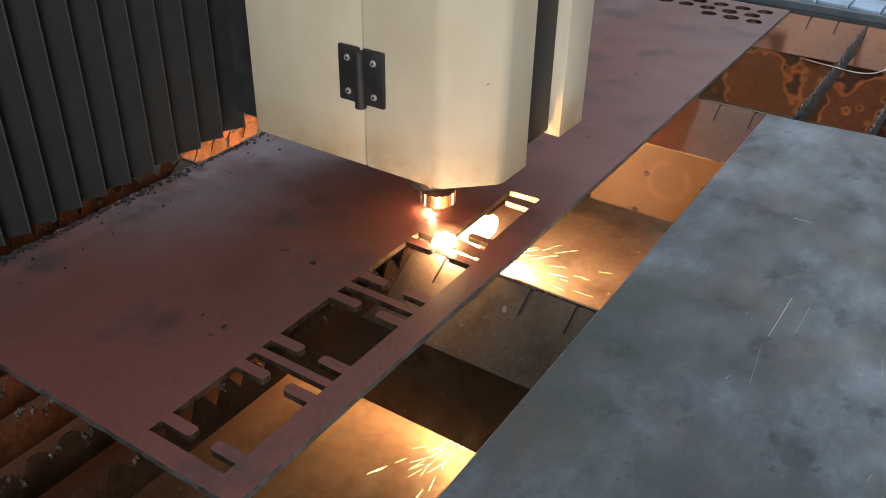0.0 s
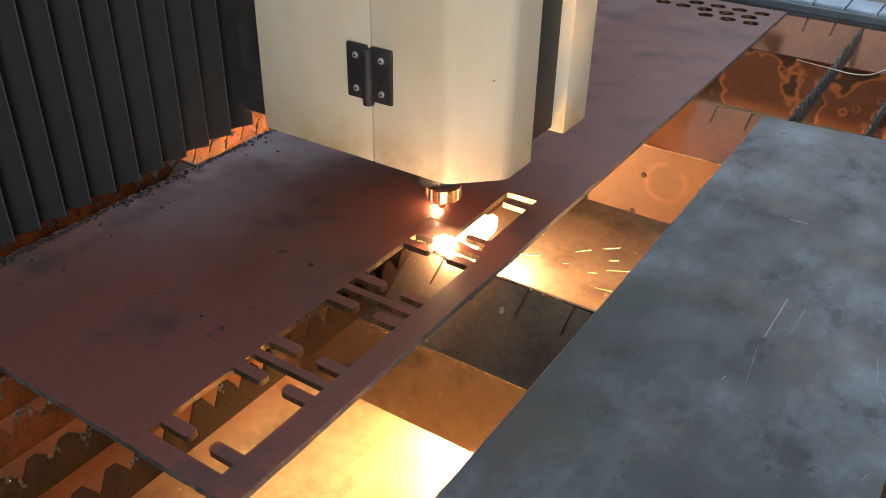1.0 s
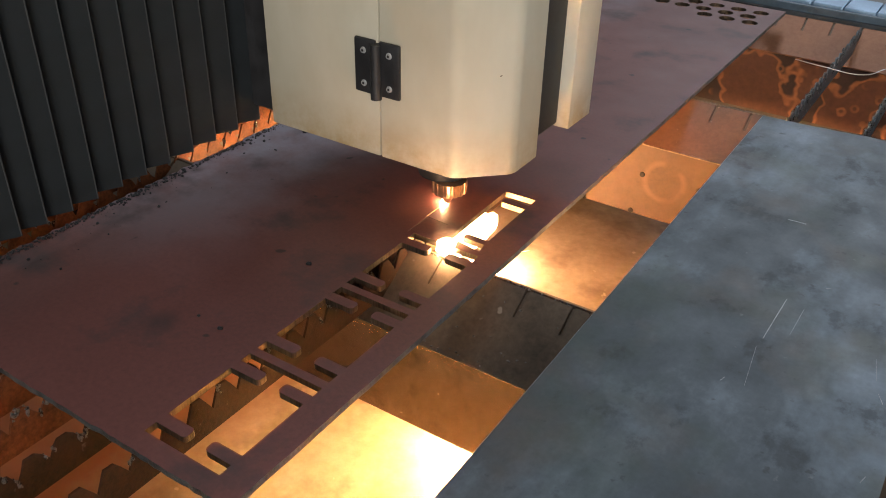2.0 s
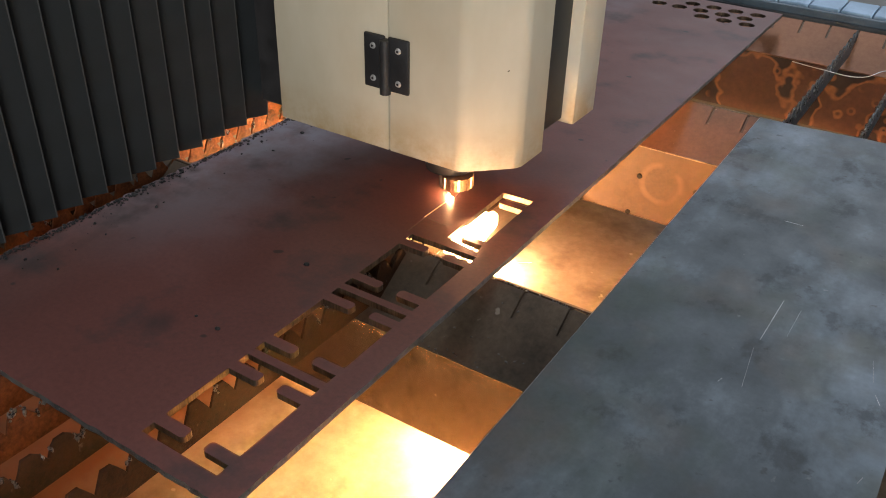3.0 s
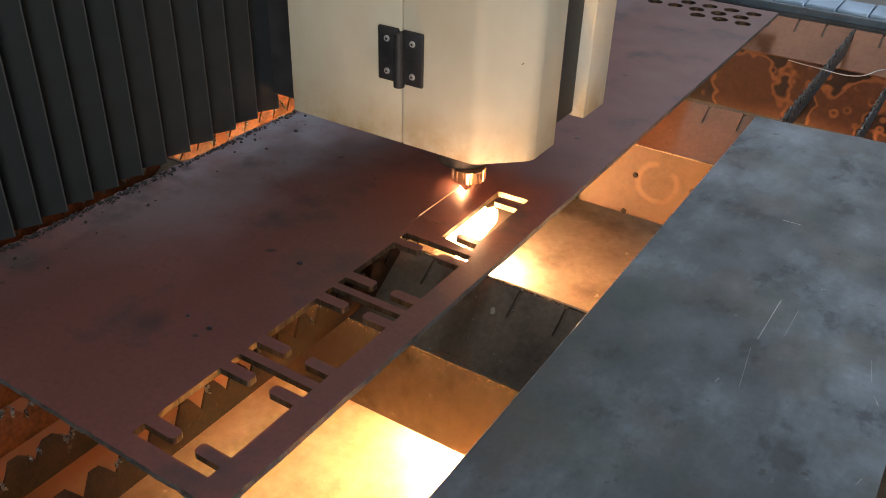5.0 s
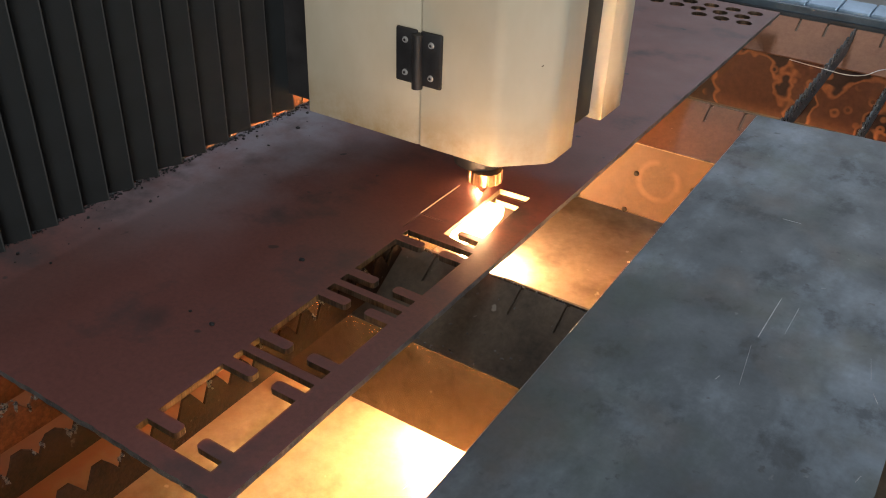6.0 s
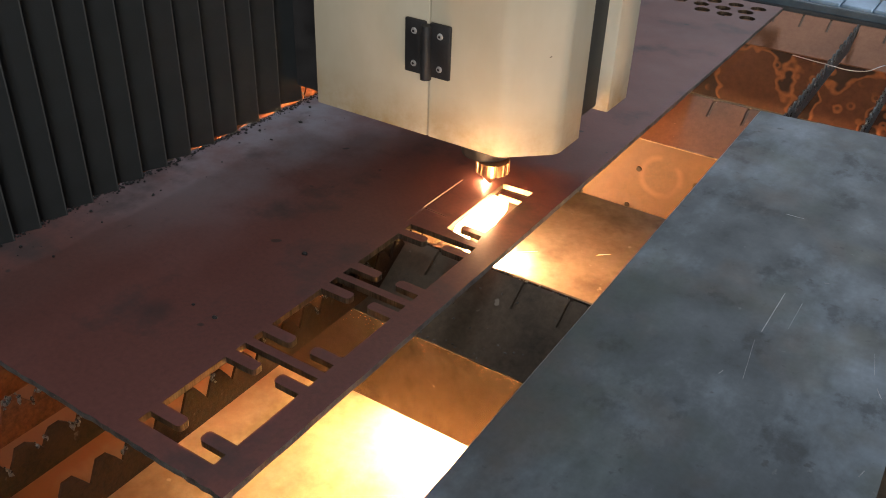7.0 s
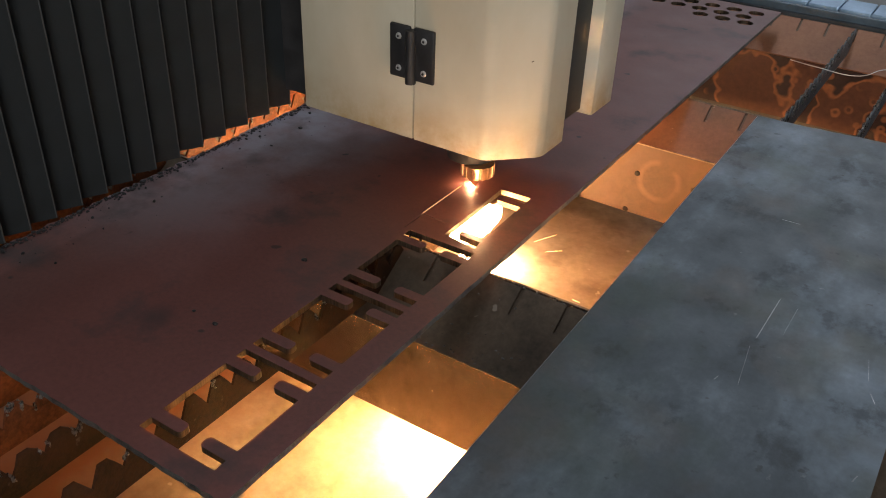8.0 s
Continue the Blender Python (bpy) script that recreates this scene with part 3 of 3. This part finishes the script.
# hinge
hx, hy = -0.6508 - N0.x, 0.895 - N0.y
hinge = part("hinge", cylinder(bmesh.new(), hx, hy - 0.007, 0.166, 0.240, 0.0075, seg=20), M_BLACK, head, "black plastic hinge with four screws")
smooth(hinge)
for s in (-1, 1):
    bm = box(bmesh.new(), hx + (0.003 if s > 0 else -0.036), hx + (0.036 if s > 0 else -0.003), hy - 0.006, hy, 0.170, 0.244, 0.0025)
    smooth(part("leaf", bm, M_BLACK, hinge))
    for z in (0.184, 0.2285):
        bm = bmesh.new()
        bmesh.ops.create_cone(bm, cap_ends=True, segments=20, radius1=0.0045, radius2=0.0035, depth=0.002, matrix=Matrix.Translation((hx + s * 0.0205, hy - 0.007, z)) @ pose(0, 0, 0, 90))
        part("screw", bm, M_STEEL, hinge, "bright steel screw")
        # flat black disc in place of the shaded hex recess
        bm = bmesh.new()
        bmesh.ops.create_cone(bm, cap_ends=True, segments=6, radius1=0.0019, radius2=0.0019, depth=0.0006, matrix=Matrix.Translation((hx + s * 0.0205, hy - 0.0081, z)) @ pose(0, 0, 0, 90))
        part("socket_disc", bm, M_BLACK, hinge)
# nozzle below the cover
ox = 0.008
smooth(part("sensor_body", cylinder(bmesh.new(), ox - 0.020, 0.014, 0.042, 0.0805, 0.036, 0.042), M_BLACK, head))
gear = []
for i in range(16):
    for q, rr in ((0.06, 0.0252), (0.52, 0.0252), (0.60, 0.0238), (0.98, 0.0238)):
        a = 2 * math.pi * (i + q) / 16
        gear.append((ox + rr * math.cos(a), rr * math.sin(a)))
part("lock_ring", flat_plate(bmesh.new(), gear, [], 0.023, 0.041), M_BRASS, head, "knurled copper-coloured lock ring")
smooth(part("nozzle", cylinder(bmesh.new(), ox * 0.5, 0, 0.0025, 0.0212, 0.004, 0.016), M_BRASS, head))
bm = bmesh.new()
bmesh.ops.create_icosphere(bm, subdivisions=3, radius=0.0036, matrix=Matrix.Translation((0, 0, 0.006)) @ Matrix.Diagonal((1, 1.1, 2.8, 1)))
smooth(part("beam_glow", bm, M_HOT, head, "white-hot cutting point"))

# ---- bellows of the beam ----
bellows = thing("bellows", "black pleated bellows cover along the gantry beam", "bellows", Matrix.Translation((-0.91, 0, 0)))
pleats = []
for k in range(32):
    bm = bmesh.new()
    z0, z1 = 0.050, 0.56
    prof = [(-0.019, -0.0400), (-0.0008, -0.0012), (0.0, 0.0), (-0.0008, 0.0010), (-0.019, 0.0055), (-0.021, 0.0050), (-0.0035, 0.0), (-0.021, -0.0390)]
    lo = [bm.verts.new((x, y, z0)) for x, y in prof]
    hi = [bm.verts.new((x, y, z1)) for x, y in prof]
    for i in range(8):
        j = (i + 1) % 8
        f = bm.faces.new((lo[i], lo[j], hi[j], hi[i]))
        f.material_index = 1 if i in (1, 2) else 0
    bm.faces.new(lo[::-1])
    bm.faces.new(hi)
    pleats.append((k, part("pleat", bm, [M_BELLOWS, M_FOLD], bellows)))

# ---- far end of the machine ----
rail = thing("end_cover", "galvanised telescopic cover along the bed end", "machine cover")
for k in range(14):
    x = -0.62 + 0.075 * k
    part("cover_plate", box(bmesh.new(), x, x + 0.0735, 2.292, 2.40, -0.10, 0.010 + 0.001 * (k % 2), 0.004), M_GALV, rail)
part("edge_bar", box(bmesh.new(), -0.64, 0.45, 2.262 + 0.013, 2.290, -0.2, 0.004, 0.002), M_BLUEBAR, rail)
part("foot_plate", box(bmesh.new(), -0.64, 0.45, 2.31, 2.38, HZ0, -0.10), M_DARKFRAME, rail)

# ---- wire lying on the slats ----
cu = bpy.data.curves.new("wire", "CURVE")
cu.dimensions, cu.bevel_depth, cu.bevel_resolution = "3D", 0.0009, 2
sp = cu.splines.new("BEZIER")
pts = ((-0.332, 1.898, -0.010), (-0.272, 1.874, -0.006), (-0.196, 1.880, -0.009), (-0.150, 1.955, -0.007), (-0.04, 2.02, -0.008))
sp.bezier_points.add(len(pts) - 1)
for bp, q in zip(sp.bezier_points, pts):
    bp.co, bp.handle_left_type, bp.handle_right_type = q, "AUTO", "AUTO"
cu.materials.append(M_STEEL)
tagged(new("wire", cu), "thin bright steel wire lying across the slats", "wire")

# ---- fire of the cut ----
flame = thing("cutting_flame", "white-orange flame under the cutting point", "flame")


def fire_body(radius, stretch, rough, grow=1.0, seed=0.0):
    """A licking body of fire: a lumpy ellipsoid, drawn up into short points."""
    bm = bmesh.new()
    bmesh.ops.create_icosphere(bm, subdivisions=4, radius=1)
    for v in bm.verts:
        n = v.co.normalized()
        k = grow * (1 + rough * (noise.noise(n * 2.2 + Vector((seed, 0, 0))) + 0.35 * noise.noise(n * 4.5 + Vector((0, seed, 0)))))
        v.co = Vector((n.x * stretch[0], n.y * stretch[1], n.z * stretch[2])) * radius * k
    return bm


def haze_dome(sx, sy, sz):
    """A thin dome of flame rim and glow haze; the mesh has unit size, so that its light thins out over its own width.
    """
    bm = bmesh.new()
    bmesh.ops.create_grid(bm, x_segments=24, y_segments=24, size=1.0)
    for v in bm.verts:
        r = min(v.co.xy.length, 1.0)
        v.co.z = 0.35 * (1 - r * r) + 0.06 * noise.noise(v.co * 3)
    return bm, Matrix.Diagonal((sx, sy, sz, 1))


smooth(part("flame_core", fire_body(0.012, (1.75, 5.3, 1.5), 0.22), M_FLAME, flame))
bm, size = haze_dome(0.042, 0.095, 0.02)
part("flame_haze", bm, M_HAZE, flame, "soft yellow-orange flame rim and glow haze").matrix_local = Matrix.Translation((0.020, -0.028, 0.019)) @ size
# the jet of molten steel blown down through the kerf
bm = bmesh.new()
bmesh.ops.create_cone(bm, cap_ends=True, segments=16, radius1=0.010, radius2=0.002, depth=0.20, matrix=Matrix.Translation((-0.03, 0.012, -0.125)))
smooth(part("melt_jet", bm, M_JET, flame, "white-hot jet of molten steel"))
tongue = thing("flame_tongue", "white-hot flame licking up between the cut fingers", "flame")
smooth(part("tongue_core", fire_body(0.0135, (1.1, 1.0, 0.8), 0.28), M_TONGUE, tongue))
bm, size = haze_dome(0.036, 0.036, 0.016)
part("tongue_haze", bm, M_HAZE, tongue, "soft yellow-orange flame rim and glow haze").matrix_local = Matrix.Translation((0.008, -0.012, 0.017)) @ size
spray = thing("molten_spray", "glowing spray of molten steel under the holder plate", "molten metal")
puddle = thing("molten_puddle", "glowing molten drops gathered on the tray", "molten metal")
# hidden glowing cores that light the trays
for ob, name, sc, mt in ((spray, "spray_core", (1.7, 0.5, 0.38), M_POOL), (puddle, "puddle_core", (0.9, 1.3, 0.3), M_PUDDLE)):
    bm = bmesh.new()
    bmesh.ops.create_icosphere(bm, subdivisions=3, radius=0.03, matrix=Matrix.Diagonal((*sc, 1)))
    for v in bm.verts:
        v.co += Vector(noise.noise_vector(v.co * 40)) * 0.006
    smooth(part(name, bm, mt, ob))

# glowing rod added under the middle holder plate to light the partition top
M_SEAM = glowing("added_seam_light", (1.0, 0.50, 0.20), 150)
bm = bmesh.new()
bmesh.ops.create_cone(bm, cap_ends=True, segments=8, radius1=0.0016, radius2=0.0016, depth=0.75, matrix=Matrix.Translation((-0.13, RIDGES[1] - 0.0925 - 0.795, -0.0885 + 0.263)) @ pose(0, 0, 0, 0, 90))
part("seam_light_rod", bm, M_SEAM, spray, "added glowing rod that lights the partition top")

# ---- slag crumbs along the rough edge of the sheet ----
rnd = random.Random(21)
bm = bmesh.new()
for i in range(1500):
    y = rnd.uniform(0.40, 1.35)
    x = -0.966 + abs(rnd.gauss(0, 0.006 if rnd.random() < 0.93 else 0.05))
    q = 0.0005 + 0.0024 * rnd.random() ** 3
    bead(bm, x, y, q * 0.45, q * rnd.uniform(0.7, 1.8), q, q * 0.8, rnd)
tagged(part("slag_crumbs", bm, M_CRUMB), "dark slag crumbs along the rough edge of the sheet", "slag", kind="stuff")
for x, y, q in ((-0.6365, 0.686, 0.0035), (-0.63, 0.5255, 0.003), (-0.668, 0.529, 0.002)):
    bm = bmesh.new()
    bmesh.ops.create_icosphere(bm, subdivisions=2, radius=q, matrix=Matrix.Translation((x, y, q * 0.3)) @ Matrix.Diagonal((1.3, 1, 0.6, 1)))
    for v in bm.verts:
        v.co += Vector(noise.noise_vector(v.co * 300)) * 0.0006
    tagged(part("slag_bead", bm, M_CRUMB), "single dark slag bead lying on the sheet", "slag", "loose slag beads")

# bright scratches in the plate, and black discs for the tray wall's holes
M_SCRATCH = surface("bare_scratch_steel", (0.13, 0.14, 0.15), (0.34, 0.35, 0.36), 90, 500, (0.25, 0.4), 0.8, 0.1)
for x0, y0, x1, y1, w in ((-0.109, 0.961, -0.111, 0.866, 0.0011), (-0.086, 0.952, -0.087, 0.890, 0.0006), (-0.113, 0.846, -0.104, 0.771, 0.0005), (-0.160, 1.165, -0.135, 1.166, 0.0016),
                       (-0.128, 0.765, -0.126, 0.773, 0.0014), (0.030, 0.707, 0.027, 0.696, 0.0016), (0.018, 0.839, 0.025, 0.824, 0.0012), (-0.074, 1.014, -0.069, 1.017, 0.0013), (0.005, 0.90, 0.012, 0.86, 0.0006)):
    d = Vector((x1 - x0, y1 - y0, 0))
    bm = box(bmesh.new(), 0, d.length, -w * 0.3, w * 0.3, -0.0004, 0.00012)
    bmesh.ops.transform(bm, matrix=Matrix.Translation((x0, y0, 0)) @ d.to_track_quat("X", "Z").to_matrix().to_4x4(), verts=bm.verts)
    part("scratch", bm, M_SCRATCH, plate, "bright bare scratch")
# flat black discs stand for the dark of holes in the partition
for x, z in ((-0.4857, -0.158), (-0.3718, -0.159), (-0.4973, -0.240), (-0.600, -0.240)):
    bm = bmesh.new()
    bmesh.ops.create_cone(bm, cap_ends=True, segments=16, radius1=0.0055, radius2=0.005, depth=0.002, matrix=Matrix.Translation((x, RIDGES[2] - 0.0845 - 0.006 * (-z - 0.082) / 0.163, z)) @ pose(0, 0, 0, 90))
    part("hole_disc", bm, M_HOLEBLACK, bed, "black disc in place of a dark hole")

# ---- sparks ----
rnd = random.Random(33)
sparks = []
bm = bmesh.new()
bmesh.ops.create_icosphere(bm, subdivisions=2, radius=1, matrix=Matrix.Diagonal((0.020, 0.00032, 0.00032, 1)))
seed_spark = part("spark", bm, M_SPARK)
tagged(seed_spark, "glowing spark thrown off by the cut", "spark", "sparks of the cut")


def spark(t, a, mid, b, size):
    ob = seed_spark if not sparks else seed_spark.copy()
    if sparks:
        scene.collection.objects.link(ob)
    ob.scale = size
    sparks.append((ob, t, a, mid, b))


def burst(t, far, near):
    for _ in range(far):
        a = Vector((-0.70 + rnd.uniform(0, 0.02), 1.215 + rnd.uniform(0, 0.02), -0.298))
        b = Vector((-0.25 + 0.12 * rnd.random(), 1.10 + 0.46 * rnd.random(), -0.31 + 0.20 * rnd.random() ** 2.2))
        mid = a.lerp(b, rnd.uniform(0.22, 0.6)) + Vector((rnd.gauss(0, 0.02), rnd.gauss(0, 0.025), rnd.uniform(0, 0.02)))
        spark(t + rnd.uniform(-0.12, 0.12) if t > 0.2 else rnd.uniform(0, 0.17), a, mid, b, (rnd.uniform(0.25, 1.3), *[rnd.uniform(0.5, 1.3)] * 2))
    for _ in range(near):
        a = Vector((-0.47 + rnd.uniform(-0.02, 0.02), 0.795, -0.305))
        mid = Vector((rnd.gauss(-0.50, 0.03), rnd.uniform(0.66, 0.75), rnd.uniform(-0.312, -0.285)))
        b = Vector((rnd.uniform(-0.46, -0.36), 0.36 + 0.06 * rnd.random(), -0.316))
        spark(t + rnd.uniform(-0.10, 0.10) if t > 0.2 else rnd.uniform(0, 0.08), a, mid, b, (rnd.uniform(0.25, 0.9), *[rnd.uniform(0.4, 1.0)] * 2))


for t, far, near in ((0.0, 34, 22), (0.25, 16, 4), (0.4, 20, 4), (0.53, 26, 8), (0.65, 14, 0), (0.8, 18, 2), (1.0, 20, 0), (1.2, 8, 0), (1.5, 3, 0), (2.2, 6, 0), (3.0, 4, 0), (3.5, 9, 0), (4.1, 4, 0), (4.5, 9, 0), (5.3, 6, 0), (6.0, 4, 2), (6.5, 12, 4), (7.0, 3, 2), (7.5, 3, 0), (8.0, 3, 0)):
    burst(t, far, near)

kerf = []
M_KERF = glowing("hot_kerf_light", (1.0, 0.60, 0.30), 2.4)
for k in range(4):
    ob = part("hot_kerf", box(bmesh.new(), -0.0003, 0.0003, -0.028, 0, -0.0006, 0.0004), M_KERF)
    kerf.append((k, tagged(ob, "glowing kerf edge just behind the cutting point", "hot kerf", "glowing kerf")))

HEAD_ROWS = [(0.0, 0.0, -0.0761), (0.5, -0.0005, -0.065), (1.0, 0.0002, -0.0548), (1.5, 0.001, -0.0466), (3.0, -0.0003, -0.0104), (3.5, 0.0, 0.0), (4.0, 0.0012, 0.0085),
             (4.5, 0.0026, 0.0182), (6.0, 0.0359, 0.0188), (6.5, 0.0417, 0.0266), (7.0, 0.0352, 0.0324), (7.5, 0.0244, 0.0318), (8.0, 0.0141, 0.0302)]
ANCHOR = -0.60


def motions():
    walk(head, [(t, Matrix.Translation(N0 + Vector((dx, dy, 0)))) for t, dx, dy in HEAD_ROWS])
    walk(bellows, [(t, Matrix.Translation((-0.91 + dx, 0, 0))) for t, dx, dy in HEAD_ROWS])
    for k, ob in pleats:
        # the folds lie closer together towards the far end of the beam
        y = 0.928 - 0.0478 * min(k, 15) + 0.0006 * min(k, 15) * (min(k, 15) - 1) - 0.031 * max(k - 15, 0)
        share = (y - ANCHOR) / (0.955 - ANCHOR)
        walk(ob, [(t, Matrix.Translation((0, y + share * dy, 0.0025 + 0.02 * (y - 0.7)))) for t, dx, dy in HEAD_ROWS])
    walk(flame, [(t, Matrix.Translation((-0.548 + dx * 0.5, 0.955 + dy * 0.3 - dx * 0.4, -0.050 + 0.50 * max(dx, 0)))) for t, dx, dy in HEAD_ROWS])
    walk(tongue, [(t, Matrix.Translation((x, y, z)) @ pose(0, 0, 0, 0, 0, 12 * t)) for t, x, y, z in ((0.0, -0.526, 0.822, 0.004), (0.5, -0.524, 0.824, 0.004), (1.0, -0.522, 0.822, 0.003),
                (1.5, -0.522, 0.818, -0.006), (3.0, -0.508, 0.876, -0.003), (4.5, -0.504, 0.884, -0.002), (6.0, -0.500, 0.895, 0.004), (7.0, -0.500, 0.895, 0.002), (8.0, -0.503, 0.888, 0.000))])
    walk(puddle, [(t, Matrix.Translation((-0.684 + dx * 0.3, 1.225 + dy * 0.3, -0.305))) for t, dx, dy in HEAD_ROWS])
    # spray and seam rod start below the tray, so their light stays hidden
    walk(spray, [(t, Matrix.Translation((x, y, z))) for t, x, y, z in ((0.0, -0.50, 0.84, -0.56), (0.3, -0.48, 0.83, -0.3285), (0.9, -0.40, 0.795, -0.263), (3.5, -0.42, 0.795, -0.263),
                                                                    (4.5, -0.42, 0.795, -0.263), (6.0, -0.43, 0.795, -0.263), (7.0, -0.47, 0.795, -0.263), (8.0, -0.47, 0.795, -0.263))])
    for k, ob in kerf:
        walk(ob, [(t, Matrix.Translation((-0.583, max(0.903, min(0.978, N0.y + dy) - 0.028 * k), -0.0002))) for t, dx, dy in HEAD_ROWS])
    for ob, t, a, mid, b in sparks:
        turn = (mid - a).to_track_quat("X", "Z").to_matrix().to_4x4()
        start, half, end = (Matrix.Translation(q) @ turn for q in (a, mid, b))
        rows = [(0.0, start), (t - 0.2, start), (t, half), (t + 0.2, end), (8.0, end)]
        if t < 0.25:
            rows = [(0.0, Matrix.Translation(mid.lerp(a, 5 * t)) @ turn), (t + 0.2, end), (8.0, end)]
        elif t > 7.75:
            rows = [(0.0, start), (t - 0.25, start), (8.0, half)]
        walk(ob, rows)


motions()
